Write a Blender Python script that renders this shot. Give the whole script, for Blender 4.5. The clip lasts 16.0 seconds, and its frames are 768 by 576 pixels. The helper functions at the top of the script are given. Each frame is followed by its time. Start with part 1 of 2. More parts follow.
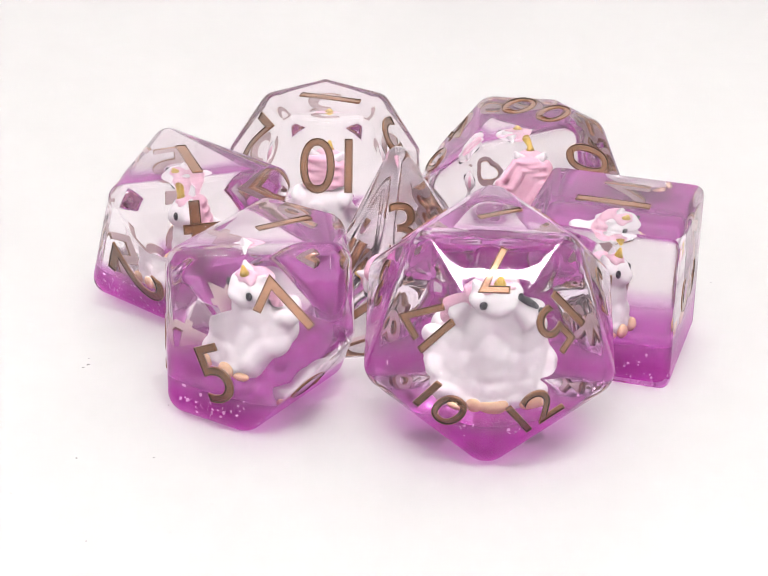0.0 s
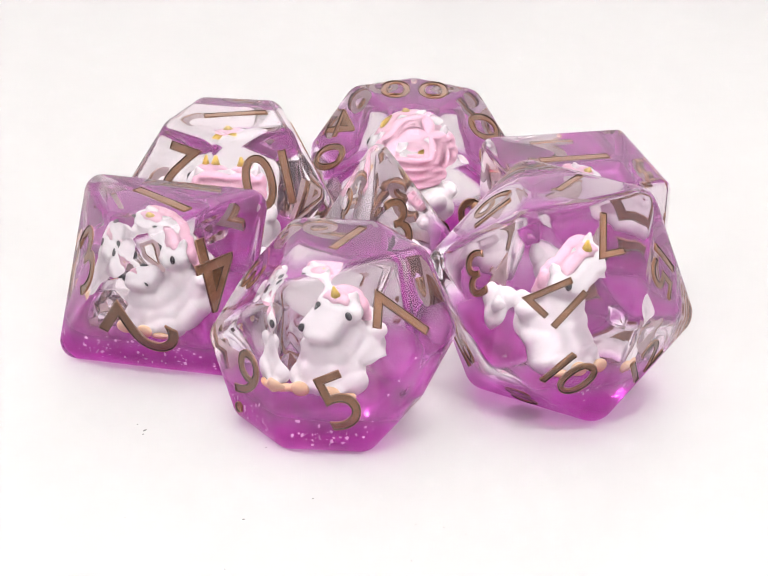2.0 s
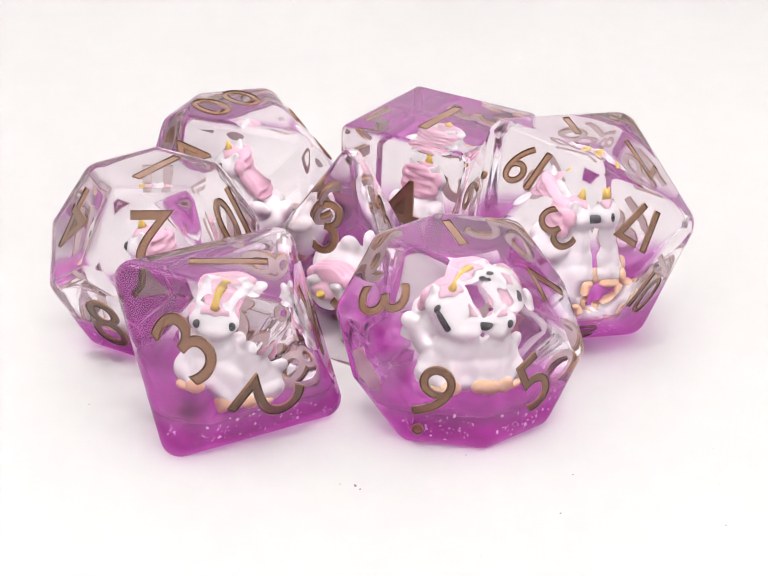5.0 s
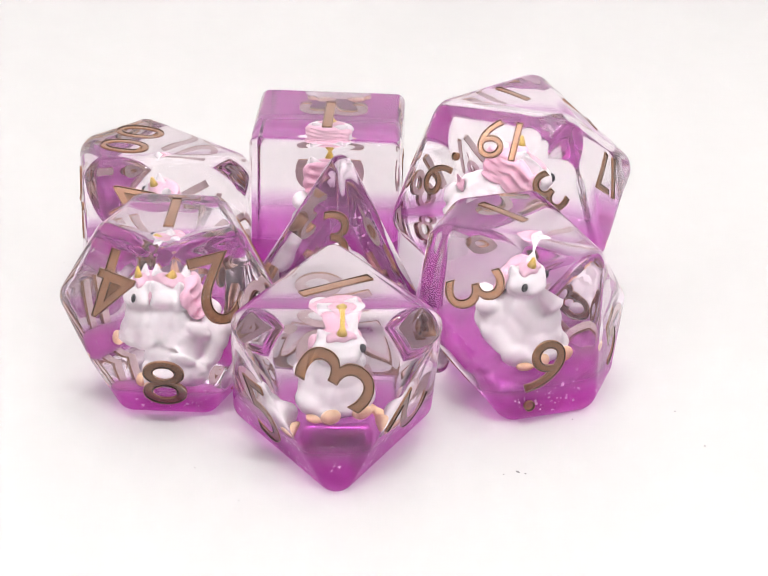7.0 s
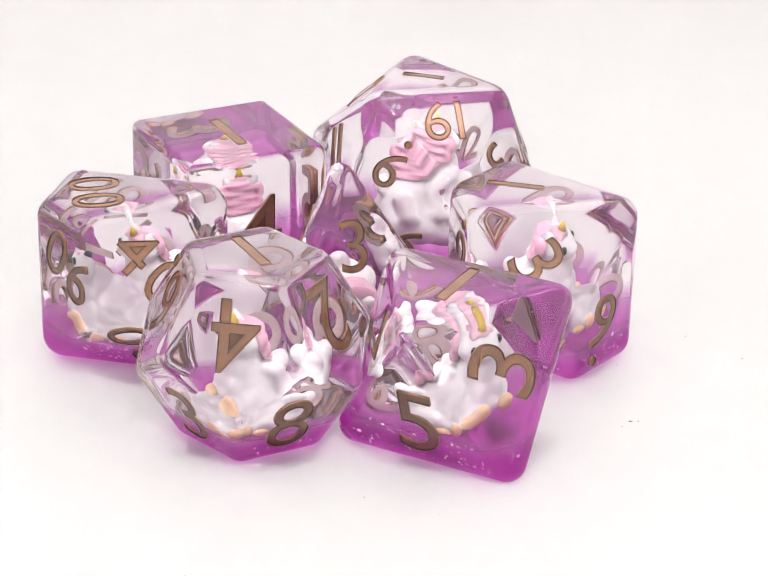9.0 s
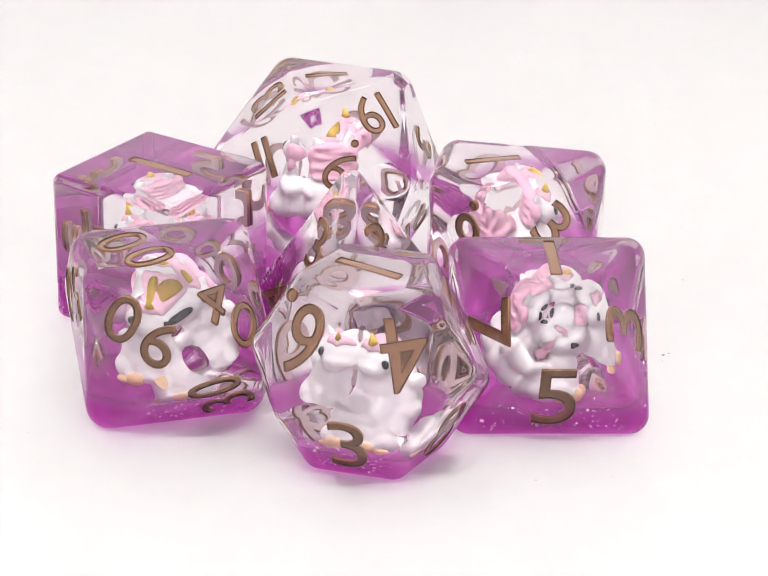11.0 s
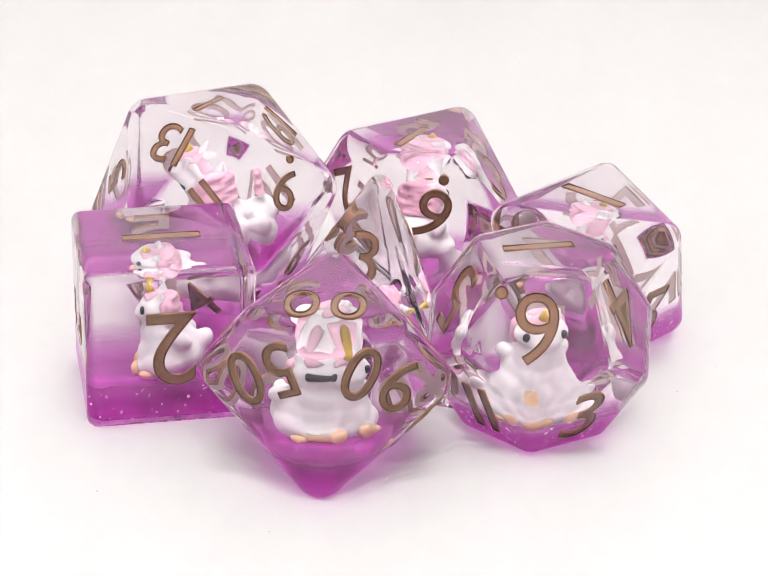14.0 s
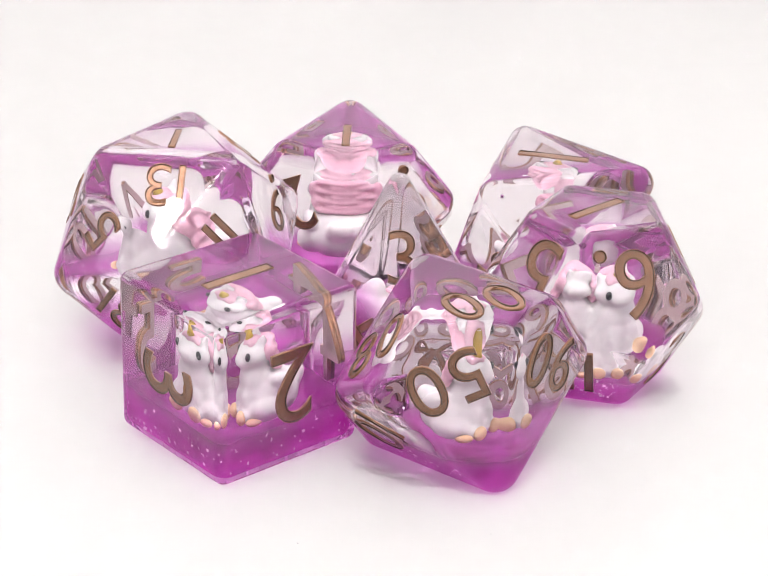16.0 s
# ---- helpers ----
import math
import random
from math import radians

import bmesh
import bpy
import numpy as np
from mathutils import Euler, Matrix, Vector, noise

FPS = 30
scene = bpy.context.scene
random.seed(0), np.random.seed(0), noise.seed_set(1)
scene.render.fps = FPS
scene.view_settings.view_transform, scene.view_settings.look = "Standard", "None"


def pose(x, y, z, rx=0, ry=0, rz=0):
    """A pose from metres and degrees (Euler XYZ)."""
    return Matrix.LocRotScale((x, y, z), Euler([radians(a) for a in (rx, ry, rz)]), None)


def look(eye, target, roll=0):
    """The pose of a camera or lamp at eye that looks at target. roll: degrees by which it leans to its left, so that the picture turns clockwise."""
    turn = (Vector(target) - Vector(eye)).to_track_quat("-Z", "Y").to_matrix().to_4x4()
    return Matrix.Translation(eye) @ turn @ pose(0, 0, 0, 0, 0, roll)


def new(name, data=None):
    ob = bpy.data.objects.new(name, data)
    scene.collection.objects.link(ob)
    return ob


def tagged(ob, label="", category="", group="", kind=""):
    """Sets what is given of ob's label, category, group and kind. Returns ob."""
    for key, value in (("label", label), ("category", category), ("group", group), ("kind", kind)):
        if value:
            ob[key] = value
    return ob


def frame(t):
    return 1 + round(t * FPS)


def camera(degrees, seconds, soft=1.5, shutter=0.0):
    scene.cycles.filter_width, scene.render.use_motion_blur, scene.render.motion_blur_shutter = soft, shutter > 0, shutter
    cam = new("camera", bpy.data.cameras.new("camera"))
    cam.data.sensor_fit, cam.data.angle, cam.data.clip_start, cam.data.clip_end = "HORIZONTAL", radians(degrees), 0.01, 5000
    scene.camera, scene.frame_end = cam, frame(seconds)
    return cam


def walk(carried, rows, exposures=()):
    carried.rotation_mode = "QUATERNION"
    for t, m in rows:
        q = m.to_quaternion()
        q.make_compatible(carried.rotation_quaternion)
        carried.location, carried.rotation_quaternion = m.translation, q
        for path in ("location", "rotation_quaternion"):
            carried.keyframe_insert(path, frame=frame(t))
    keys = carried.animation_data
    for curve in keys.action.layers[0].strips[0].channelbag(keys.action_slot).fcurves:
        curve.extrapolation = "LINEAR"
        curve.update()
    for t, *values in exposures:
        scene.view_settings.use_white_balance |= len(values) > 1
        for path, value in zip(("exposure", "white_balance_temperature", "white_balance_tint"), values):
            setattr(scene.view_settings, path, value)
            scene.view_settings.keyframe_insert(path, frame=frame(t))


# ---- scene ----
# ---- camera: it stands still, the turntable turns ----
cam = camera(19.454, 16.0, soft=1.0)
EYE = pose(0, -0.20591, 0.10302, 64.795, 0, -0.197) @ pose(0, 0, 0, 0, 0, 1.395)
walk(cam, [(0.0, EYE), (16.0, EYE)])

# turn of the turntable: seconds, degrees
TURN = [(0.0, -0.00), (0.5, 7.26), (1.0, 14.54), (1.5, 22.04), (2.0, 29.49), (2.5, 36.83), (3.0, 44.23), (3.5, 51.51), (6.0, 88.88), (6.5, 96.45), (7.0, 103.85), (7.5, 111.30), (8.0, 118.94), (10.5, 156.15), (11.0, 163.65), (11.5, 171.13), (12.0, 179.16), (12.5, 186.41), (13.0, 193.33), (13.5, 200.29), (14.0, 207.63), (14.5, 215.04), (15.0, 222.47), (15.5, 229.72), (16.0, 236.72)]


def turn_at(t):
    """The turntable's angle in degrees at t seconds, smooth between the rows."""
    ts, a = [r[0] for r in TURN], [r[1] for r in TURN]
    slope = np.gradient(a, ts)
    k = min(max(int(np.searchsorted(ts, t, side="right")) - 1, 0), len(ts) - 2)
    h = ts[k + 1] - ts[k]
    u = (t - ts[k]) / h
    return ((2 * u**3 - 3 * u**2 + 1) * a[k] + (u**3 - 2 * u**2 + u) * h * slope[k]
            + (3 * u**2 - 2 * u**3) * a[k + 1] + (u**3 - u**2) * h * slope[k + 1])


# light passes many clear and tinted surfaces in the dice
scene.cycles.max_bounces, scene.cycles.transmission_bounces, scene.cycles.transparent_max_bounces = 24, 24, 32
scene.cycles.sample_clamp_indirect = 60
scene.cycles.caustics_refractive = True

# ---- light: a white photo box lit by an LED strip near its front edge, plus an added fill under its roof ----
world = bpy.data.worlds.new("studio")
scene.world = world
world.use_nodes = True
world.node_tree.nodes["Background"].inputs[0].default_value = (0.985, 0.985, 1.0, 1)
world.node_tree.nodes["Background"].inputs[1].default_value = 1.15


def area(name, m, sx, sy, watts, colour=(1, 1, 1)):
    lamp = bpy.data.lights.new(name, "AREA")
    lamp.shape, lamp.size, lamp.size_y, lamp.energy, lamp.color = "RECTANGLE", sx, sy, watts, colour
    ob = new(name, lamp)
    ob.matrix_world = m
    return ob


# added area lamp with no visible source, evens out the plate's brightness
area("roof_fill", look((0, 0.10, 0.385), (0, 0.10, 0)), 0.40, 0.34, 0.70, (1.0, 0.982, 0.985))


# ---- materials ----
def material(name):
    mat = bpy.data.materials.new(name)
    mat.use_nodes = True
    nt = mat.node_tree
    return mat, nt, nt.nodes["Principled BSDF"], nt.links


def plain(name, colour, rough=0.5, metal=0.0, vary=0.08, scale=900.0, bump=0.0):
    """A surface with grain at two scales."""
    mat, nt, b, ln = material(name)
    tc = nt.nodes.new("ShaderNodeTexCoord")
    fine, wide = nt.nodes.new("ShaderNodeTexNoise"), nt.nodes.new("ShaderNodeTexNoise")
    fine.inputs["Scale"].default_value, wide.inputs["Scale"].default_value = scale, scale / 8
    for n in (fine, wide):
        n.inputs["Detail"].default_value = 3
        ln.new(tc.outputs["Object"], n.inputs["Vector"])
    add = nt.nodes.new("ShaderNodeMath")
    ln.new(fine.outputs["Fac"], add.inputs[0]), ln.new(wide.outputs["Fac"], add.inputs[1])
    ramp = nt.nodes.new("ShaderNodeMapRange")
    ramp.inputs["From Min"].default_value, ramp.inputs["From Max"].default_value = 0.6, 1.4
    ramp.inputs["To Min"].default_value, ramp.inputs["To Max"].default_value = 1 - vary, 1 + vary
    ln.new(add.outputs[0], ramp.inputs["Value"])
    mix = nt.nodes.new("ShaderNodeVectorMath")
    mix.operation = "SCALE"
    mix.inputs[0].default_value = colour
    ln.new(ramp.outputs[0], mix.inputs["Scale"])
    ln.new(mix.outputs[0], b.inputs["Base Color"])
    b.inputs["Roughness"].default_value, b.inputs["Metallic"].default_value = rough, metal
    if bump:
        bn = nt.nodes.new("ShaderNodeBump")
        bn.inputs["Strength"].default_value, bn.inputs["Distance"].default_value = bump, 0.0001
        ln.new(fine.outputs["Fac"], bn.inputs["Height"]), ln.new(bn.outputs[0], b.inputs["Normal"])
    return mat


def resin(name, lean, low, high):
    """Clear cast resin, tinted where the purple layer lies against it."""
    mat = bpy.data.materials.new(name)
    mat.use_nodes = True
    nt, ln = mat.node_tree, mat.node_tree.links
    nt.nodes.clear()
    out, glass = nt.nodes.new("ShaderNodeOutputMaterial"), nt.nodes.new("ShaderNodeBsdfGlass")
    tc, dot = nt.nodes.new("ShaderNodeTexCoord"), nt.nodes.new("ShaderNodeVectorMath")
    dot.operation, dot.inputs[1].default_value = "DOT_PRODUCT", lean
    ln.new(tc.outputs["Object"], dot.inputs[0])
    mr = nt.nodes.new("ShaderNodeMapRange")
    mr.inputs["From Min"].default_value, mr.inputs["From Max"].default_value = low, high
    ln.new(dot.outputs["Value"], mr.inputs["Value"])
    ramp = nt.nodes.new("ShaderNodeValToRGB")
    ramp.color_ramp.interpolation = "EASE"
    ramp.color_ramp.elements[0].color = (0.91, 0.68, 0.90, 1)
    ramp.color_ramp.elements[1].color = (0.988, 0.966, 0.976, 1)
    ln.new(mr.outputs[0], ramp.inputs[0]), ln.new(ramp.outputs[0], glass.inputs["Color"])
    glass.inputs["IOR"].default_value, glass.inputs["Roughness"].default_value = 1.5, 0.010
    ln.new(glass.outputs[0], out.inputs[0])
    return mat


TABLE = plain("white_board", (0.505, 0.491, 0.486), 0.55, vary=0.012, scale=300)
BOX = plain("white_fabric", (0.80, 0.79, 0.783), 0.9, vary=0.02, scale=200)
BRONZE = plain("bronze_paint", (0.27, 0.135, 0.072), 0.38, 0.45, vary=0.28, scale=4000, bump=0.3)
# ---- solids ----
G = (1 + 5**0.5) / 2


def corners(kind):
    if kind == 4:
        v = [(1, 1, 1), (1, -1, -1), (-1, 1, -1), (-1, -1, 1)]
    elif kind == 6:
        v = [(a, b, c) for a in (-1, 1) for b in (-1, 1) for c in (-1, 1)]
    elif kind == 8:
        v = [(s * (i == 0), s * (i == 1), s * (i == 2)) for i in range(3) for s in (1, -1)]
    elif kind == 12:
        v = [(a, b, c) for a in (-1, 1) for b in (-1, 1) for c in (-1, 1)]
        for a in (-1, 1):
            for b in (-1, 1):
                v += [(0, a / G, b * G), (a / G, b * G, 0), (a * G, 0, b / G)]
    elif kind == 20:
        v = []
        for a in (-1, 1):
            for b in (-1, 1):
                v += [(0, a, b * G), (a, b * G, 0), (a * G, 0, b)]
    else:
        h, c36 = 1.0055, math.cos(math.pi / 5)
        e = h * (1 - c36) / (1 + c36)
        v = [(0, 0, h), (0, 0, -h)]
        v += [(math.cos(math.pi / 5 * k), math.sin(math.pi / 5 * k), e * (1 if k % 2 == 0 else -1)) for k in range(10)]
    return [Vector(p) for p in v]


def planes(v):
    """The faces of a convex solid: outward normal, distance, corner indices in order."""
    found = []
    n = len(v)
    for i in range(n):
        for j in range(i + 1, n):
            for k in range(j + 1, n):
                m = (v[j] - v[i]).cross(v[k] - v[i])
                if m.length < 1e-6:
                    continue
                m.normalize()
                d = m.dot(v[i])
                if d < 0:
                    m, d = -m, -d
                if d < 1e-6 or any(m.dot(p) > d + 1e-5 for p in v) or any((m - f[0]).length < 1e-3 for f in found):
                    continue
                on = [q for q in range(n) if abs(m.dot(v[q]) - d) < 1e-4]
                mid = sum((v[q] for q in on), Vector()) / len(on)
                ax = (v[on[0]] - mid).normalized()
                ay = m.cross(ax)
                on.sort(key=lambda q: math.atan2((v[q] - mid).dot(ay), (v[q] - mid).dot(ax)))
                found.append((m, d, on))
    return found


def resting(kind, size):
    """Corners of the solid resting with one face on z = 0, inradius size."""
    v = corners(kind)
    if kind == 10:
        m = (v[3] - v[0]).cross(v[2] - v[0]).normalized()
        if m.dot(v[0]) < 0:
            m = -m
        d, a = m.dot(v[0]), v[0]
    else:
        m, d, _ = planes(v)[0]
        a = Vector((1, 0, 0)) if abs(m.x) < 0.9 else Vector((0, 1, 0))
    z = -m
    x = (a - a.dot(z) * z).normalized()
    y = z.cross(x)
    return [Vector((p.dot(x), p.dot(y), p.dot(z))) * (size / d) for p in v]


def rounded_solid(name, v, faces, r, steps=4, swell=0.0):
    """The solid with all edges and corners rounded to radius r and its faces swollen by swell, with exact normals. v is centred on its own middle."""
    size = faces[0][1]
    inner = [p * (1 - r / size) for p in v]
    co, no, polys, seen = [], [], [], {}

    def vert(p, q):
        key = (round(p.x * 1e7), round(p.y * 1e7), round(p.z * 1e7))
        if key not in seen:
            seen[key] = len(co)
            co.append(p), no.append(q)
        return seen[key]

    def poly(*ids):
        ids = [a for i, a in enumerate(ids) if a != ids[i - 1]]
        if len(ids) > 2:
            polys.append(ids)

    def arc(a, b, t):
        return a.slerp(b, t)

    edges = {}
    for fi, (m, d, on) in enumerate(faces):
        rim = [inner[q] + r * m for q in on]
        if not swell:
            poly(*[vert(p, m) for p in rim])
        else:
            mid = sum(rim, Vector()) / len(rim)
            edge = [rim[i].lerp(rim[(i + 1) % len(rim)], j / 6) for i in range(len(rim)) for j in range(6)]
            rings = []
            for k in range(7):
                q, row = k / 6, []
                for p in edge:
                    away = p - mid
                    slope = 4 * swell * q * (1 - q * q) / away.length
                    row.append(vert(mid + away * q + m * swell * (1 - q * q) ** 2, (m + away.normalized() * slope).normalized()))
                rings.append(row)
            for k in range(6):
                for j in range(len(edge)):
                    i = (j + 1) % len(edge)
                    poly(rings[k][j], rings[k + 1][j], rings[k + 1][i], rings[k][i])
        for i, q in enumerate(on):
            edges.setdefault(frozenset((q, on[(i + 1) % len(on)])), []).append((fi, q, on[(i + 1) % len(on)]))
    for (f, a, b), (g, _, _) in edges.values():
        mf, mg = faces[f][0], faces[g][0]
        for s in range(steps):
            n0, n1 = arc(mf, mg, s / steps), arc(mf, mg, (s + 1) / steps)
            poly(vert(inner[b] + r * n0, n0), vert(inner[a] + r * n0, n0), vert(inner[a] + r * n1, n1), vert(inner[b] + r * n1, n1))
    for q in range(len(v)):
        around = [m for m, d, on in faces if q in on]
        c = sum(around, Vector()).normalized()
        ax = (around[0] - c * around[0].dot(c)).normalized()
        ay = c.cross(ax)
        around.sort(key=lambda m: math.atan2(m.dot(ay), m.dot(ax)))
        for i, m in enumerate(around):
            m2 = around[(i + 1) % len(around)]
            ring = [[arc(c, arc(m, m2, j / steps), k / steps) if k else c for j in range(steps + 1)] for k in range(steps + 1)]
            for k in range(steps):
                for j in range(steps):
                    quad = [ring[k][j], ring[k + 1][j], ring[k + 1][j + 1], ring[k][j + 1]]
                    poly(*[vert(inner[q] + r * n, n) for n in quad])
    me = bpy.data.meshes.new(name)
    me.from_pydata(co, [], polys)
    me.polygons.foreach_set("use_smooth", [True] * len(me.polygons))
    me.normals_split_custom_set_from_vertices([tuple(n) for n in no])
    me.validate()
    return me


def part(name, data, mat, parent, label=""):
    """Links a mesh (or bmesh) as one object under parent."""
    if isinstance(data, bmesh.types.BMesh):
        me = bpy.data.meshes.new(name)
        data.to_mesh(me)
        data.free()
    else:
        me = data
    for m in (mat if isinstance(mat, (list, tuple)) else [mat]):
        me.materials.append(m)
    ob = new(name, me)
    ob.parent = parent
    if label:
        tagged(ob, label)
    return ob


# ---- the dice: name, faces, x, y, turn, inradius, rounding ----
DICE = [
    ("twenty_sided_die", 20, 0.01060, -0.01718, 246.61, 0.01095, 0.00245),
    ("twelve_sided_die", 12, -0.00598, 0.02163, 272.24, 0.00924, 0.00195),
    ("eight_sided_die", 8, -0.01969, 0.00872, 289.03, 0.00811, 0.00189),
    ("six_sided_die", 6, 0.02336, 0.00004, 253.99, 0.00807, 0.00107),
    ("ten_sided_die", 10, -0.01148, -0.01172, 32.23, 0.00875, 0.00219),
    ("percentile_die", 10, 0.01499, 0.01926, 59.48, 0.00869, 0.00235),
    ("four_sided_die", 4, 0.00183, 0.00355, 159.77, 0.00566, 0.00126),
]
# ---- more materials ----
def milky(name, colour, low, high, lean):
    """Pearly purple resin that thins out upward between low and high (metres along lean, in the die's own space)."""
    mat = bpy.data.materials.new(name)
    mat.use_nodes = True
    nt, ln = mat.node_tree, mat.node_tree.links
    nt.nodes.clear()
    out = nt.nodes.new("ShaderNodeOutputMaterial")
    tc, dot = nt.nodes.new("ShaderNodeTexCoord"), nt.nodes.new("ShaderNodeVectorMath")
    dot.operation, dot.inputs[1].default_value = "DOT_PRODUCT", lean
    nz, cl = nt.nodes.new("ShaderNodeTexNoise"), nt.nodes.new("ShaderNodeTexNoise")
    nz.inputs["Scale"].default_value, cl.inputs["Scale"].default_value, cl.inputs["Detail"].default_value = 160, 420, 4
    for n in (nz, cl):
        ln.new(tc.outputs["Object"], n.inputs["Vector"])
    ln.new(tc.outputs["Object"], dot.inputs[0])
    wob = nt.nodes.new("ShaderNodeMath")
    wob.operation, wob.inputs[1].default_value = "MULTIPLY_ADD", 0.0012
    ln.new(nz.outputs["Fac"], wob.inputs[0]), ln.new(dot.outputs["Value"], wob.inputs[2])
    mr = nt.nodes.new("ShaderNodeMapRange")
    mr.interpolation_type = "SMOOTHSTEP"
    mr.inputs["From Min"].default_value, mr.inputs["From Max"].default_value = low + 0.0006, high + 0.0006
    mr.inputs["To Min"].default_value, mr.inputs["To Max"].default_value = DENSE, HAZE
    ln.new(wob.outputs[0], mr.inputs["Value"])
    tint = nt.nodes.new("ShaderNodeValToRGB")
    tint.color_ramp.elements[0].color = (*[0.82 * c for c in colour], 1)
    tint.color_ramp.elements[1].color = (*[min(1.12 * c, 1) for c in colour], 1)
    tint.color_ramp.elements[0].position, tint.color_ramp.elements[1].position = 0.35, 0.65
    ln.new(cl.outputs["Fac"], tint.inputs[0])
    pale = nt.nodes.new("ShaderNodeMix")
    pale.data_type = "RGBA"
    pale.inputs[7].default_value = (0.62, 0.52, 0.62, 1)
    fade = nt.nodes.new("ShaderNodeMapRange")
    fade.inputs["From Min"].default_value, fade.inputs["From Max"].default_value = low, high + 0.002
    ln.new(wob.outputs[0], fade.inputs["Value"])
    ln.new(fade.outputs[0], pale.inputs[0]), ln.new(tint.outputs[0], pale.inputs[6])
    dif, trl, mix, clear, fin = (nt.nodes.new("ShaderNode" + k) for k in ("BsdfDiffuse", "BsdfTranslucent", "MixShader", "BsdfTransparent", "MixShader"))
    stain = nt.nodes.new("ShaderNodeMix")
    stain.data_type = "RGBA"
    stain.inputs[6].default_value, stain.inputs[7].default_value = (0.87, 0.42, 0.85, 1), (0.99, 0.982, 0.99, 1)
    full = nt.nodes.new("ShaderNodeMapRange")
    full.interpolation_type = "SMOOTHSTEP"
    full.inputs["From Min"].default_value, full.inputs["From Max"].default_value = low, high + 0.0008
    ln.new(wob.outputs[0], full.inputs["Value"]), ln.new(full.outputs[0], stain.inputs[0]), ln.new(stain.outputs[2], clear.inputs[0])
    ln.new(pale.outputs[2], dif.inputs[0]), ln.new(pale.outputs[2], trl.inputs[0])
    mix.inputs[0].default_value = 0.6
    ln.new(dif.outputs[0], mix.inputs[1]), ln.new(trl.outputs[0], mix.inputs[2])
    ln.new(mr.outputs[0], fin.inputs[0]), ln.new(clear.outputs[0], fin.inputs[1]), ln.new(mix.outputs[0], fin.inputs[2])
    ln.new(fin.outputs[0], out.inputs[0])
    return mat


SWELL = 0.00012
DENSE, HAZE = 0.54, 0.030
# shade inside the number grooves, put into the colour of their walls
GROOVE_SHADE = plain("painted_groove_shade", (0.05, 0.027, 0.017), 0.5, 0.2, vary=0.2, scale=3000)
UNDERSIDE = plain("paint_underside", (0.46, 0.36, 0.345), 0.6, vary=0.1, scale=2000)
PURPLE = (0.60, 0.115, 0.50)
WHITE_FIG = plain("white_enamel", (0.71, 0.68, 0.69), 0.5, vary=0.03, scale=700)
PINK = plain("pink_paint", (0.72, 0.43, 0.53), 0.5, vary=0.10, scale=900)
YELLOW = plain("yellow_paint", (0.66, 0.46, 0.11), 0.5, vary=0.06)
ORANGE = plain("peach_paint", (0.68, 0.44, 0.29), 0.5, vary=0.08)
BLACK = plain("black_paint", (0.03, 0.03, 0.035), 0.35, vary=0.3)
FLAKE = plain("glitter_flake", (0.97, 0.76, 0.92), 0.25, 0.4, vary=0.3, scale=3000)
DUST = plain("grey_dust", (0.22, 0.21, 0.21), 0.9, vary=0.3, scale=5000)


for soft in (WHITE_FIG, PINK, ORANGE, YELLOW):
    node = soft.node_tree.nodes["Principled BSDF"]
    node.inputs["Subsurface Weight"].default_value = 0.5
    node.inputs["Subsurface Radius"].default_value = (0.0013, 0.0011, 0.0012)
    node.inputs["Specular IOR Level"].default_value = 0.04  # embedded in resin of nearly the same index
    node.inputs["Roughness"].default_value = 0.9
    node.inputs["Subsurface Scale"].default_value = 1.0


# ---- turntable, backdrop and photo box ----
def disc(r, t, n=160):
    bm = bmesh.new()
    bmesh.ops.create_cone(bm, cap_ends=True, segments=n, radius1=r, radius2=r, depth=t)
    bmesh.ops.translate(bm, verts=bm.verts, vec=(0, 0, -t / 2))
    top = [e for e in bm.edges if all(v.co.z > -1e-6 for v in e.verts)]
    bmesh.ops.bevel(bm, geom=top, offset=0.001, segments=3, affect="EDGES")
    return bm


def block(x0, x1, y0, y1, z0, z1):
    bm = bmesh.new()
    bmesh.ops.create_cube(bm, size=1)
    for v in bm.verts:
        v.co = ((x0 + x1) / 2 + v.co.x * (x1 - x0), (y0 + y1) / 2 + v.co.y * (y1 - y0), (z0 + z1) / 2 + v.co.z * (z1 - z0))
    return bm


turntable = tagged(new("turntable"), "round white photo turntable with specks of dust", "turntable")
part("plate", disc(0.19, 0.006), TABLE, turntable)
part("foot", disc(0.08, 0.008), TABLE, turntable).location = (0, 0, -0.006)

for wall_name, dims in (("floor", (-0.30, 0.30, -0.30, 0.30, -0.020, -0.014)), ("wall_back", (-0.30, 0.30, 0.30, 0.306, -0.020, 0.42)),
                        ("wall_left", (-0.306, -0.30, -0.16, 0.306, -0.020, 0.42)), ("wall_right", (0.30, 0.306, -0.16, 0.306, -0.020, 0.42)),
                        ("ceiling", (-0.306, 0.306, -0.16, 0.306, 0.42, 0.426))):
    wall = part(wall_name, block(*dims), BOX, None)
    tagged(wall, "matt white panel of the photo box", "panel", kind="structure")


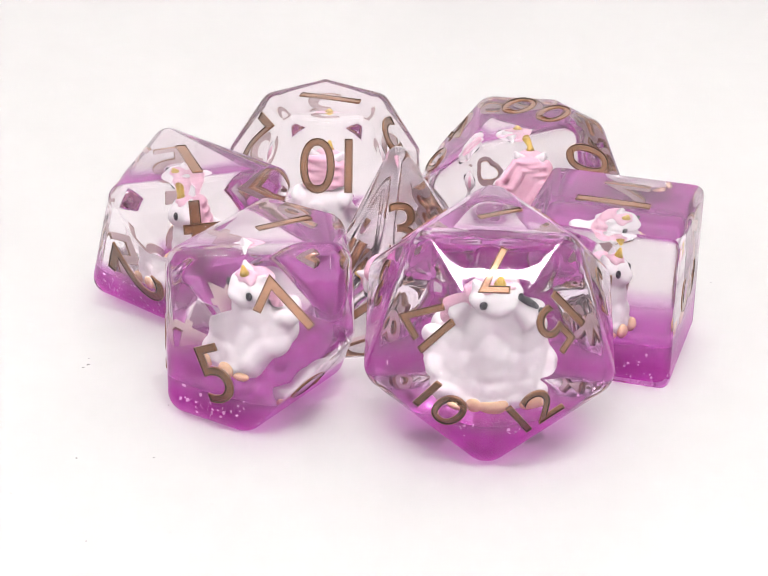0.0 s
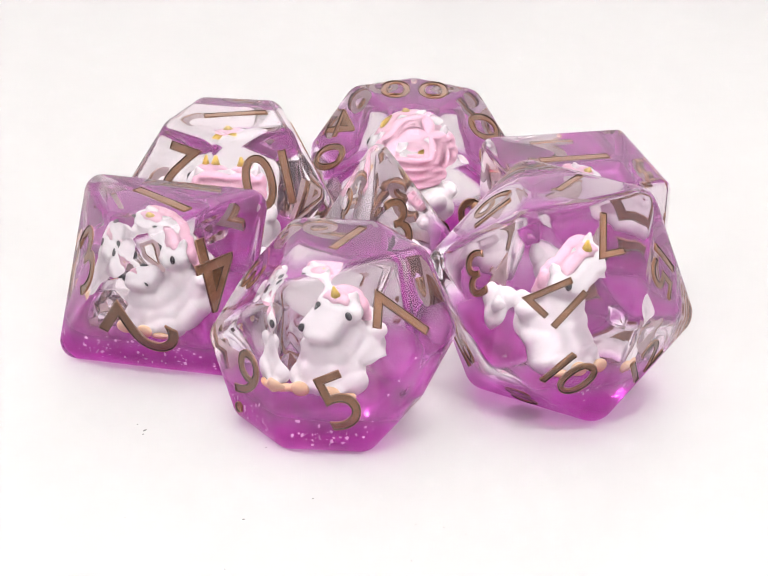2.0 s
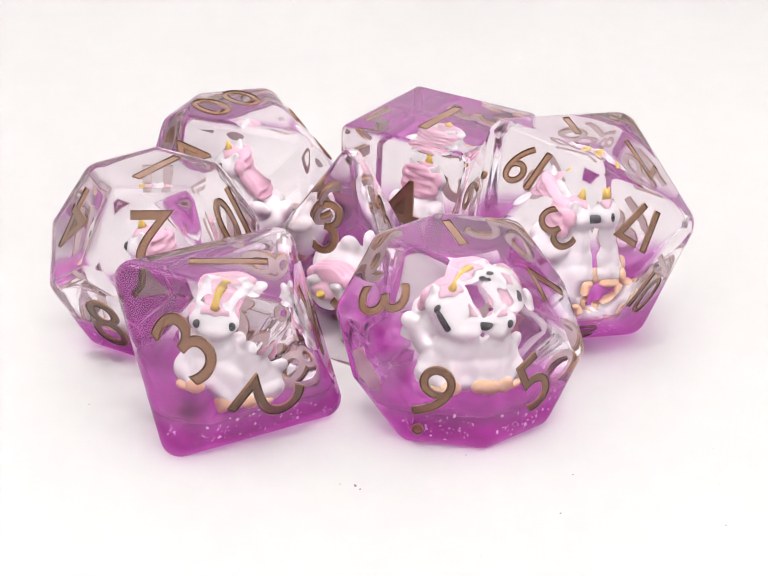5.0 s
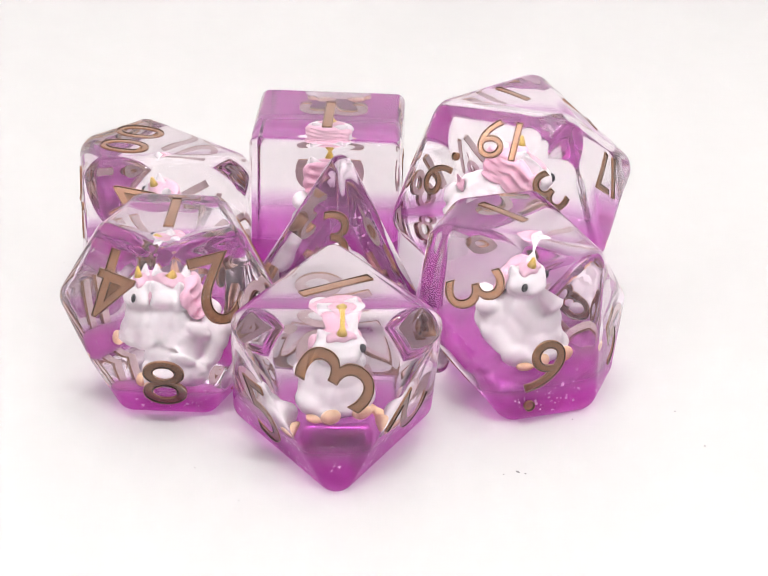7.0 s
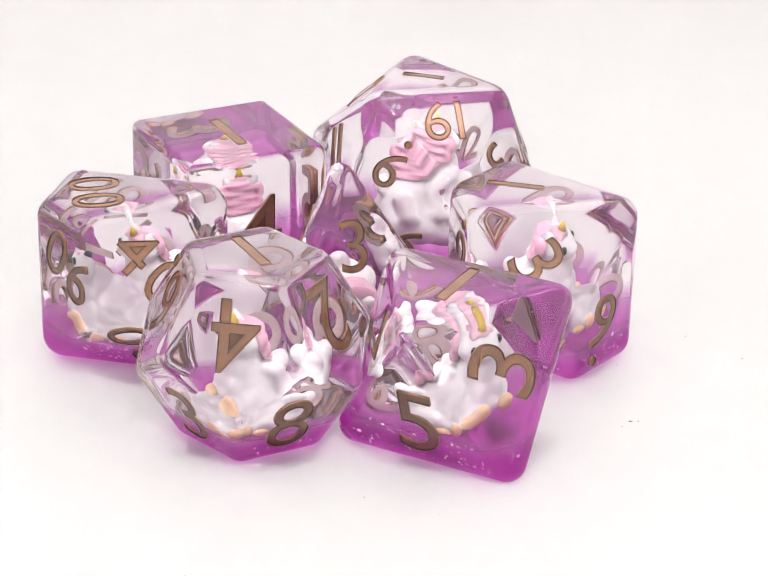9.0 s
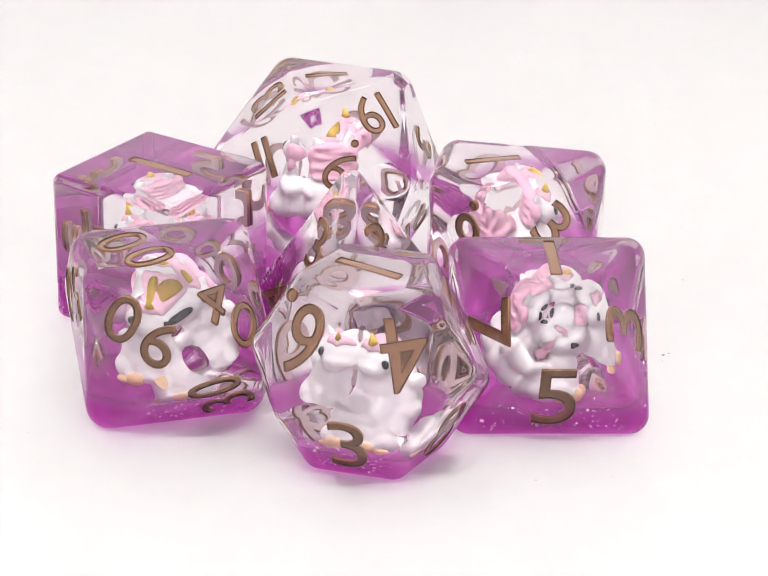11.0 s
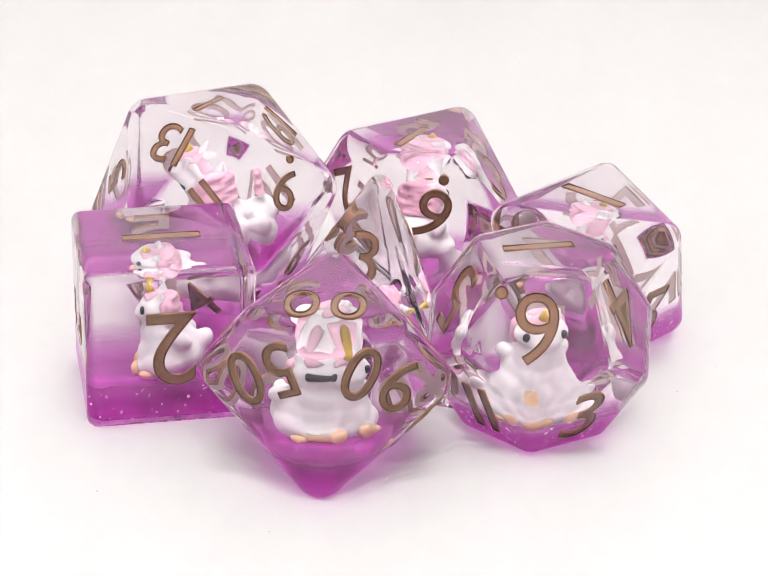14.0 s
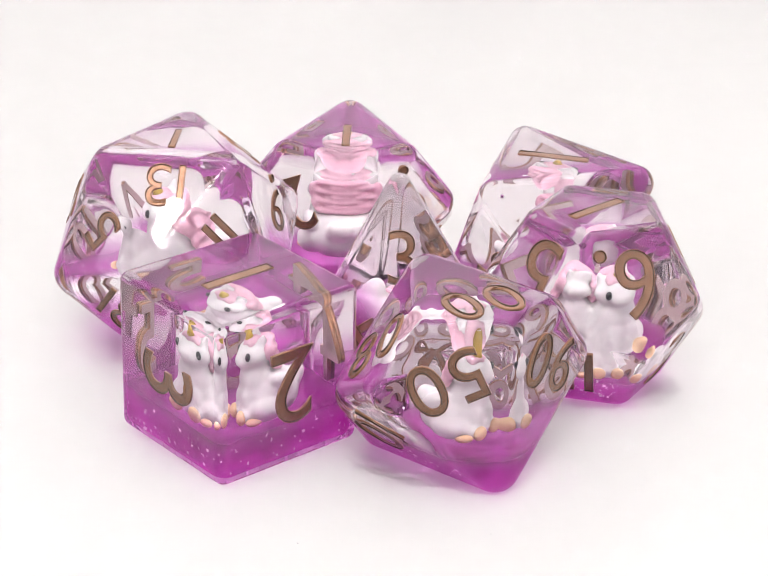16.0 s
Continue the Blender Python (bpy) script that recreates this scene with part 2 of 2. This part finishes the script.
# LED strip under the roof of the box, near its front edge
LED = bpy.data.materials.new("led")
LED.use_nodes = True
LED.node_tree.nodes["Principled BSDF"].inputs["Emission Color"].default_value = (1.0, 0.985, 0.97, 1)
LED.node_tree.nodes["Principled BSDF"].inputs["Emission Strength"].default_value = 166
strip = tagged(new("led_strip"), "white LED strip with two rows of small chips", "lamp")
part("tape", block(-0.105, 0.105, -0.008, 0.008, 0, 0.002), BOX, strip)
bm = bmesh.new()
for row in (-0.0035, 0.0035):
    for k in range(62):
        made = bmesh.ops.create_cube(bm, size=1)
        bmesh.ops.transform(bm, verts=made["verts"], matrix=Matrix.Translation((-0.0991 + 0.00325 * k, row, -0.0008)) @ Matrix.Diagonal((0.0026, 0.0052, 0.0014, 1)))
tagged(part("chips", bm, LED, strip, "glowing LED chips"), kind="stuff")
strip.location = (0, -0.141, 0.375)


# specks of dust that turn with the plate
def speck(rng, size):
    bm = bmesh.new()
    bmesh.ops.create_icosphere(bm, subdivisions=1, radius=size)
    for v in bm.verts:
        v.co = Vector((v.co.x * rng.uniform(0.6, 1.8), v.co.y * rng.uniform(0.6, 1.2), abs(v.co.z) * rng.uniform(0.3, 0.8)))
    return bm


SPECKS = [(-0.0287, -0.0067, 2), (-0.0274, -0.0255, 1.2), (-0.0203, -0.0251, 1), (-0.0199, -0.0148, 1), (-0.0324, -0.0321, 0.6),
          (-0.0143, -0.0332, 0.7), (-0.0123, -0.0347, 0.7), (-0.0112, -0.0366, 0.6), (-0.0176, -0.0382, 0.7), (-0.0247, -0.0399, 1),
          (-0.0221, 0.0223, 1), (-0.0287, 0.0194, 0.7), (-0.0366, -0.0205, 0.5), (-0.0288, -0.0053, 1), (0.0365, 0.0163, 1),
          (0.0254, 0.0292, 0.6), (0.01, 0.036, 0.6), (-0.0216, 0.0426, 0.7), (-0.0157, -0.072, 0.8), (-0.0291, -0.0073, 1.2)]
dust_rng = random.Random(5)
for sx, sy, k in SPECKS:
    ob = part("dust_speck", speck(dust_rng, 0.00009 * k), DUST, turntable, "grey speck of dust")
    ob.matrix_basis = pose(sx, sy, 0, 0, 0, dust_rng.uniform(0, 180))


# ---- numbers ----
def glyph_meshes(text, height, thick=0.00050, beside=False):
    """The number's digits as solids in the xy plane, front at z = 0, centred together, height metres high. A point is set under 6 and 9."""
    digits = text.rstrip(".")
    out = []
    for ch in digits:
        cu = bpy.data.curves.new("digit", "FONT")
        cu.body, cu.extrude, cu.resolution_u, cu.bevel_depth, cu.bevel_resolution, cu.offset = ch, 0.05, 5, 0.0, 0, 0.002
        tmp = new("digit", cu)
        bpy.context.view_layer.update()
        me = bpy.data.meshes.new_from_object(tmp.evaluated_get(bpy.context.evaluated_depsgraph_get()))
        bpy.data.objects.remove(tmp)
        bm = bmesh.new()
        bm.from_mesh(me)
        bpy.data.meshes.remove(me)
        bmesh.ops.remove_doubles(bm, verts=bm.verts, dist=1e-4)
        out.append(bm)
    low = min(v.co.y for bm in out for v in bm.verts)
    k = height / (max(v.co.y for bm in out for v in bm.verts) - low)
    pen, gap = 0.0, height * 0.17
    for bm in out:
        left, right = min(v.co.x for v in bm.verts), max(v.co.x for v in bm.verts)
        top, deep = max(v.co.z for v in bm.verts), max(v.co.z for v in bm.verts) - min(v.co.z for v in bm.verts)
        for v in bm.verts:
            v.co = ((v.co.x - left) * k + pen, (v.co.y - low) * k - height / 2, (v.co.z - top) / deep * thick)
        pen += (right - left) * k + gap
    for bm in out:
        bmesh.ops.translate(bm, verts=bm.verts, vec=(-(pen - gap) / 2, 0, 0))
    if text.endswith("."):
        bm = bmesh.new()
        bmesh.ops.create_cone(bm, cap_ends=True, segments=20, radius1=height * 0.095, radius2=height * 0.095, depth=thick)
        bmesh.ops.translate(bm, verts=bm.verts, vec=((height * 0.50, -height * 0.46, -thick / 2) if beside else (height * 0.10, -height * 0.70, -thick / 2)))
        out.append(bm)
    for bm in out:
        bm.normal_update()
        for f in bm.faces:
            f.material_index = 1 if f.normal.z < -0.5 else 0
        floor = [f for f in bm.faces if f.normal.z > 0.9]
        bmesh.ops.inset_region(bm, faces=floor, thickness=0.00005, use_even_offset=False)
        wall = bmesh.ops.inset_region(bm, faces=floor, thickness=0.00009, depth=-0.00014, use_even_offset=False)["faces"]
        for f in wall:  # groove wall, its shade painted in as dark colour, then its painted floor
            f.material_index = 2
        for f in floor:
            f.material_index = 0
    return out


def number(die, body_z, size, text, normal, up, height, shift=0.0, beside=False):
    n = Vector(normal).normalized()
    u = Vector(up)
    u = (u - u.dot(n) * n).normalized()
    r = u.cross(n)
    at = n * (size + 0.5 * SWELL + 0.00006) + u * shift + Vector((0, 0, body_z))
    label = "engraved number filled with bronze paint"
    pieces = glyph_meshes(text, height, beside=beside)
    if len(pieces) == 1:
        ob = part("number", pieces[0], [BRONZE, UNDERSIDE, GROOVE_SHADE], die, label)
    else:
        ob = tagged(new("number"), label)
        ob.parent = die
        for bm in pieces:
            part("digit", bm, [BRONZE, UNDERSIDE, GROOVE_SHADE], ob)
    ob.matrix_basis = Matrix.Translation(at) @ Matrix((r, u, n)).transposed().to_4x4()
    return ob


# ---- the little unicorn cast into each die, looking along -y, feet on z = 0 ----
def unicorn_mesh():
    """One smooth moulded figure; sizes below in millimetres."""
    def ball(bm, c, r, mat=0, rx=0.0, seg=18):
        out = bmesh.ops.create_uvsphere(bm, u_segments=seg, v_segments=seg // 2 + 2, radius=1)
        m = Matrix.Translation(c) @ Matrix.Rotation(radians(rx), 4, "X") @ Matrix.Diagonal((*r, 1))
        bmesh.ops.transform(bm, verts=out["verts"], matrix=m)
        for f in {f for v in out["verts"] for f in v.link_faces}:
            f.material_index, f.smooth = mat, True

    def spike(bm, c, r, h, mat, rx=0.0, ry=0.0):
        out = bmesh.ops.create_cone(bm, cap_ends=True, segments=14, radius1=r, radius2=r * 0.25, depth=h)
        m = Matrix.Translation(c) @ Euler((radians(rx), radians(ry), 0)).to_matrix().to_4x4() @ Matrix.Translation((0, 0, h / 2))
        bmesh.ops.transform(bm, verts=out["verts"], matrix=m)
        for f in {f for v in out["verts"] for f in v.link_faces}:
            f.material_index, f.smooth = mat, True

    def fused(bm, size, rounds):
        """The joined blobs melted into one skin."""
        me = bpy.data.meshes.new("skin")
        bm.to_mesh(me)
        bm.free()
        tmp = new("skin", me)
        melt = tmp.modifiers.new("melt", "REMESH")
        melt.mode, melt.voxel_size, melt.use_smooth_shade = "VOXEL", size, True
        soft = tmp.modifiers.new("soft", "SMOOTH")
        soft.factor, soft.iterations = 0.5, rounds
        bpy.context.view_layer.update()
        done = bpy.data.meshes.new_from_object(tmp.evaluated_get(bpy.context.evaluated_depsgraph_get()))
        bpy.data.objects.remove(tmp)
        return done

    skin = bmesh.new()
    ball(skin, (0, 0.4, 2.7), (2.5, 2.8, 2.65))
    ball(skin, (0, -0.6, 4.3), (1.95, 1.75, 2.5))
    ball(skin, (0, 1.7, 2.1), (2.3, 1.9, 2.0))
    ball(skin, (0, -0.8, 7.0), (2.05, 1.65, 1.55))
    ball(skin, (0, -1.8, 6.5), (1.35, 1.0, 0.95))
    ball(skin, (0, -1.5, 1.2), (1.1, 1.2, 1.1))
    ball(skin, (0, 3.2, 3.3), (0.95, 0.95, 1.4), rx=-25)
    for s in (-1, 1):
        ball(skin, (s * 1.75, 0.0, 1.5), (1.25, 1.95, 1.5))
        ball(skin, (s * 2.1, 1.35, 4.2), (0.62, 1.35, 0.85), rx=-28)
        ball(skin, (s * 0.85, -1.6, 1.9), (0.8, 0.9, 1.9), rx=8)
        ball(skin, (s * 1.2, -1.75, 0.95), (0.85, 1.15, 0.85))
        spike(skin, (s * 1.0, -0.35, 8.0), 0.62, 1.35, 0, 0, s * 22)
    skin = fused(skin, 0.22, 7)
    mane = bmesh.new()
    ball(mane, (0, -1.05, 8.25), (1.15, 0.85, 0.55))
    for s in (-1, 0, 1):  # forelock round the horn
        ball(mane, (s * 0.75, -1.55 + 0.25 * abs(s), 8.0), (0.5, 0.45, 0.42))
    for k in range(7):
        ball(mane, (0.3 * (-1) ** k, 0.45 + 0.12 * k, 8.3 - 0.5 * k), (1.25 + 0.04 * k, 0.72, 0.36))
    for s in (-1, 1):
        ball(mane, (s * 1.55, 0.2, 7.3), (0.5, 0.7, 1.0))
        ball(mane, (s * 1.45, 0.75, 6.1), (0.5, 0.5, 0.8))
    mane = fused(mane, 0.16, 2)
    bm = bmesh.new()
    bm.from_mesh(skin)
    skin_faces = len(bm.faces)
    bm.from_mesh(mane)
    bm.faces.ensure_lookup_table()
    for i, f in enumerate(bm.faces):
        f.material_index, f.smooth = (0 if i < skin_faces else 1), True
    for me in (skin, mane):
        bpy.data.meshes.remove(me)
    spike(bm, (0, -1.3, 8.4), 0.5, 1.3, 2, 10)
    for s in (-1, 1):
        ball(bm, (s * 1.2, -2.6, 0.85), (0.78, 0.50, 0.78), 3)
        ball(bm, (s * 1.95, -1.5, 0.45), (0.8, 0.85, 0.48), 3)
        ball(bm, (s * 1.38, -1.92, 7.15), (0.32, 0.26, 0.46), 4, seg=12)
    bmesh.ops.scale(bm, vec=(0.00133, 0.00110, 0.00100), verts=bm.verts)
    me = bpy.data.meshes.new("figurine")
    bm.to_mesh(me)
    bm.free()
    for m in (WHITE_FIG, PINK, YELLOW, ORANGE, BLACK):
        me.materials.append(m)
    return me


UNICORN = unicorn_mesh()


def flakes(die, v, size, low, seed, r, count=520):
    """Glitter flakes in the purple layer, one joined mesh."""
    rng = random.Random(seed)
    lean, top = low
    bm = bmesh.new()
    fc = planes(v)
    made = 0
    while made < count:
        p = Vector((rng.uniform(-2, 2), rng.uniform(-2, 2), rng.uniform(-1, 1))) * size
        over = [m.dot(p) - d + r for m, d, _ in fc]
        if max(over) < r - 0.0005 or math.sqrt(sum(max(e, 0) ** 2 for e in over)) > r - 0.0002 or p.dot(lean) > top + 0.0012 - rng.random() ** 2 * 0.0022:
            continue
        a = 0.00005 + 0.00013 * rng.random() ** 2
        q = Euler((rng.uniform(0, 6), rng.uniform(0, 6), rng.uniform(0, 6))).to_matrix()
        vs = [bm.verts.new(p + q @ Vector((a * x * rng.uniform(0.5, 1.3), a * y * rng.uniform(0.5, 1.3), z * 0.00002)))
              for z in (-1, 1) for x, y in ((-1, -1), (1, -1), (1, 1), (-1, 1))]
        for ids in ((0, 1, 2, 3), (7, 6, 5, 4), (0, 4, 5, 1), (1, 5, 6, 2), (2, 6, 7, 3), (3, 7, 4, 0)):
            bm.faces.new([vs[i] for i in ids])
        made += 1
    ob = part("glitter", bm, FLAKE, die, "tiny pink glitter flakes in the purple resin")
    ob.location = (0, 0, size)
    return tagged(ob, kind="stuff")


# numbers by die: text, outward normal of its face, the number's upward direction, in the die's own space
NUMBERS = {
    "twenty_sided_die": [
        ("1", (0, 0, 1), (0.791, -0.612, 0)),
        ("7", (0.617, 0.252, 0.745), (0.69, 0.282, -0.667)),
        ("17", (0.908, -0.252, 0.333), (0.09, -0.661, -0.745)),
        ("15", (0.471, 0.816, 0.333), (-0.399, 0.534, -0.745)),
        ("10", (0.943, 0, -0.333), (0.264, 0.612, 0.745)),
        ("12", (0.673, 0.661, -0.333), (0.617, -0.252, 0.745)),
        ("3", (0.471, -0.816, 0.333), (0.662, 0.078, -0.745)),
        ("19", (-0.09, -0.661, 0.745), (-0.101, -0.739, -0.667)),
        ("13", (-0.527, 0.408, 0.745), (-0.589, 0.456, -0.667)),
        ("11", (-0.943, 0, 0.333), (-0.264, -0.612, -0.745)),
        ("9.", (-0.673, -0.661, 0.333), (-0.617, 0.252, -0.745)),
        ("5", (-0.236, 0.913, 0.333), (0.527, 0.408, -0.745)),
        ("20", (0.0, 0.0, -1.0), (-0.791, 0.612, 0.0)),
        ("14", (-0.617, -0.252, -0.745), (-0.69, -0.282, 0.667)),
        ("4", (-0.908, 0.252, -0.333), (-0.09, 0.661, 0.745)),
        ("6.", (-0.471, -0.816, -0.333), (0.399, -0.534, 0.745)),
        ("18", (-0.471, 0.816, -0.333), (-0.662, -0.078, 0.745)),
        ("2", (0.09, 0.661, -0.745), (0.101, 0.739, 0.667)),
        ("8", (0.527, -0.408, -0.745), (0.589, -0.456, 0.667)),
        ("16", (0.236, -0.913, -0.333), (-0.527, -0.408, 0.745)),
    ],
    "twelve_sided_die": [
        ("1", (0, 0, 1), (-0.309, -0.951, 0)),
        ("6.", (-0.724, 0.526, 0.447), (-0.362, 0.263, -0.894)),
        ("4", (-0.724, -0.526, 0.447), (-0.362, -0.263, -0.894)),
        ("3", (-0.894, 0, -0.447), (-0.447, 0, 0.894)),
        ("8", (-0.276, -0.851, -0.447), (-0.138, -0.425, 0.894)),
        ("2", (0.276, -0.851, 0.447), (0.138, -0.425, -0.894)),
        ("10", (0.894, 0, 0.447), (0.447, 0, -0.894)),
        ("5", (0.276, 0.851, 0.447), (0.138, 0.425, -0.894)),
        ("12", (0.0, 0.0, -1.0), (0.309, 0.951, 0.0)),
        ("7", (0.724, -0.526, -0.447), (0.362, -0.263, 0.894)),
        ("9.", (0.724, 0.526, -0.447), (0.362, 0.263, 0.894)),
        ("11", (-0.276, 0.851, -0.447), (-0.138, 0.425, 0.894)),
    ],
    "eight_sided_die": [
        ("1", (0, 0, 1), (-1, 0, 0)),
        ("4", (0.943, 0, 0.333), (0.333, 0, -0.943)),
        ("3", (-0.471, -0.816, 0.333), (-0.667, 0.577, 0.471)),
        ("2", (0.471, -0.816, -0.333), (0.667, 0.577, -0.471)),
        ("5", (-0.943, 0, -0.333), (-0.333, 0, 0.943)),
        ("7", (-0.471, 0.816, 0.333), (-0.667, -0.577, 0.471)),
        ("8", (0.0, 0.0, -1.0), (1.0, 0.0, 0.0)),
        ("6.", (0.471, 0.816, -0.333), (0.667, -0.577, -0.471)),
    ],
    "six_sided_die": [
        ("1", (0, 0, 1), (0, -1, 0)),
        ("2", (-1, 0, 0), (0, 0, -1)),
        ("3", (0, 1, 0), (-1, 0, 0)),
        ("4", (0, -1, 0), (0, 0, 1)),
        ("6.", (0.0, 0.0, -1.0), (0.0, 1.0, 0.0)),
        ("5", (1.0, 0.0, 0.0), (0.0, 0.0, 1.0)),
    ],
    "ten_sided_die": [
        ("1", (0, 0, 1), (-1, 0, 0)),
        ("7", (-0.344, -0.707, 0.618), (-0.691, 0.636, 0.344)),
        ("5", (-0.899, -0.437, 0), (-0.191, 0.393, 0.899)),
        ("9.", (-0.899, 0.437, 0), (-0.191, -0.393, 0.899)),
        ("3", (-0.344, 0.707, 0.618), (-0.691, -0.636, 0.344)),
        ("6.", (0.899, 0.437, 0), (0.191, -0.393, -0.899)),
        ("2", (0.899, -0.437, 0), (0.191, 0.393, -0.899)),
        ("8", (0, 0, -1), (1, 0, 0)),
        ("0", (0.344, -0.707, -0.618), (0.691, 0.636, -0.344)),
        ("4", (0.344, 0.707, -0.618), (0.691, -0.636, -0.344)),
    ],
    "percentile_die": [
        ("00", (0, 0, 1), (-1, 0, 0)),
        ("50", (0.899, -0.437, 0), (0.191, 0.393, -0.899)),
        ("90", (0.899, 0.437, 0), (0.191, -0.393, -0.899)),
        ("30", (0.344, 0.707, -0.618), (0.691, -0.636, -0.344)),
        ("10", (0.344, -0.707, -0.618), (0.691, 0.636, -0.344)),
        ("80", (-0.344, -0.707, 0.618), (-0.691, 0.636, 0.344)),
        ("40", (-0.344, 0.707, 0.618), (-0.691, -0.636, 0.344)),
        ("70", (0, 0, -1), (1, 0, 0)),
        ("20", (-0.899, -0.437, 0), (-0.191, 0.393, 0.899)),
        ("60", (-0.899, 0.437, 0), (-0.191, -0.393, 0.899)),
    ],
}

# digit height, figure height above the table, its heading on the turntable, layer: lean, solid below, clear above (from the die's middle)
DETAIL = {
    "twenty_sided_die": (0.0045, 0.0056, -65, (0, 0, 1), -0.0068, -0.0042),
    "twelve_sided_die": (0.0067, 0.0034, 77, (0, 0, 1), -0.0062, -0.0054),
    "eight_sided_die": (0.0074, 0.0039, -170, (0, 0, 1), -0.0050, -0.0030),
    "six_sided_die": (0.0075, 0.0034, -25, (0, 0, 1), -0.0052, -0.0012),
    "ten_sided_die": (0.0058, 0.0042, -145, (0, 0, 1), -0.0058, -0.0033),
    "percentile_die": (0.0052, 0.0042, 97, (0, 0, 1), -0.0054, -0.0038),
    "four_sided_die": (0.0054, 0.0020, 58, None, -0.0062, -0.0022),
}
SHIFT = {"twenty_sided_die": -0.0006, "twelve_sided_die": -0.0005, "eight_sided_die": 0.0, "six_sided_die": 0.0,
         "ten_sided_die": -0.0029, "percentile_die": -0.0036}
FIGURE = {"eight_sided_die": 0.95, "ten_sided_die": 0.97, "six_sided_die": 0.96, "percentile_die": 0.92, "twelve_sided_die": 0.94}  # size of the cast figure
LABELS = {
    "twenty_sided_die": "clear resin twenty-sided die over purple glitter layer, one on top",
    "twelve_sided_die": "clear resin twelve-sided die with thin purple base layer",
    "eight_sided_die": "clear and purple resin eight-sided die with large bronze numbers",
    "six_sided_die": "clear resin cube die fading to purple at its foot",
    "ten_sided_die": "clear resin ten-sided die with bronze single-digit numbers",
    "percentile_die": "clear resin ten-sided die with bronze two-digit numbers",
    "four_sided_die": "clear and purple resin pyramid die amid the other dice",
}

MOVERS = [(turntable, Matrix.Identity(4))]
for index, (name, kind, x, y, yaw, size, r) in enumerate(DICE):
    height, feet, heading, lean, low, high = DETAIL[name]
    v = resting(kind, size)
    fc = planes(v)
    if lean is None:  # cast on its corner: the layer fills the corner opposite this face
        toward = Vector((math.cos(radians(160 - yaw)), math.sin(radians(160 - yaw)), 0.3))
        lean = max((m for m, d, on in fc), key=lambda m: m.dot(toward))
    lean = Vector(lean)
    die = tagged(new(name), LABELS[name], "die", "set of seven dice")
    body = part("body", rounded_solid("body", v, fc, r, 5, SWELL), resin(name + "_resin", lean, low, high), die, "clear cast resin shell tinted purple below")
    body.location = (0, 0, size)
    body.visible_shadow = False  # shell's shadow turned off to brighten layer and plate, on top of refracted light
    k = 1 - 0.00055 / size
    me = rounded_solid("purple_layer", [p * k for p in v], [(m, d * k, on) for m, d, on in fc], r * k, 3)
    layer = part("purple_layer", me, milky(name + "_layer", PURPLE, low, high, lean), die, "milky purple resin layer that thins out upward")
    layer.location = (0, 0, size)
    flakes(die, v, size, (lean, low), index, r)
    fig = new("figurine", UNICORN)
    fig.parent = die
    fig.matrix_basis = pose(0, 0, feet, 0, 0, heading + 90 - yaw) @ Matrix.Scale(FIGURE.get(name, 1.0), 4)
    if kind == 4:
        back = (Vector((0, 0, 1)) - lean * lean.z).normalized()
        fig.matrix_basis = Matrix.Translation(Vector((0, 0, size)) - lean * 0.0052) @ Matrix((back.cross(lean), back, lean)).transposed().to_4x4()
    tagged(fig, "tiny white unicorn with pink mane and yellow horn")
    if kind == 4:
        names = {}
        for q in range(4):
            names[q] = "3" if v[q].z > 0 else str((1, 2, 4)[len([1 for p in range(q) if v[p].z <= 0])])
        for m, d, on in fc:
            mid = sum((v[q] for q in on), Vector()) / 3
            for q in on:
                way = (v[q] - mid)
                number(die, size, size, names[q], m, way, height, way.length * 0.34)
    else:
        for text, normal, up in NUMBERS[name]:
            number(die, size, size, text, normal, up, height * (0.88 if kind == 12 and len(text.rstrip(".")) > 1 else 1), SHIFT[name], kind == 12)
    MOVERS.append((die, pose(x, y, 0, 0, 0, yaw)))


# ---- movement: the plate turns and carries everything on it ----
def motions():
    times = [0.25 * k for k in range(65)]
    for ob, m in MOVERS:
        walk(ob, [(t, pose(0, 0, 0, 0, 0, turn_at(t)) @ m) for t in times])


motions()
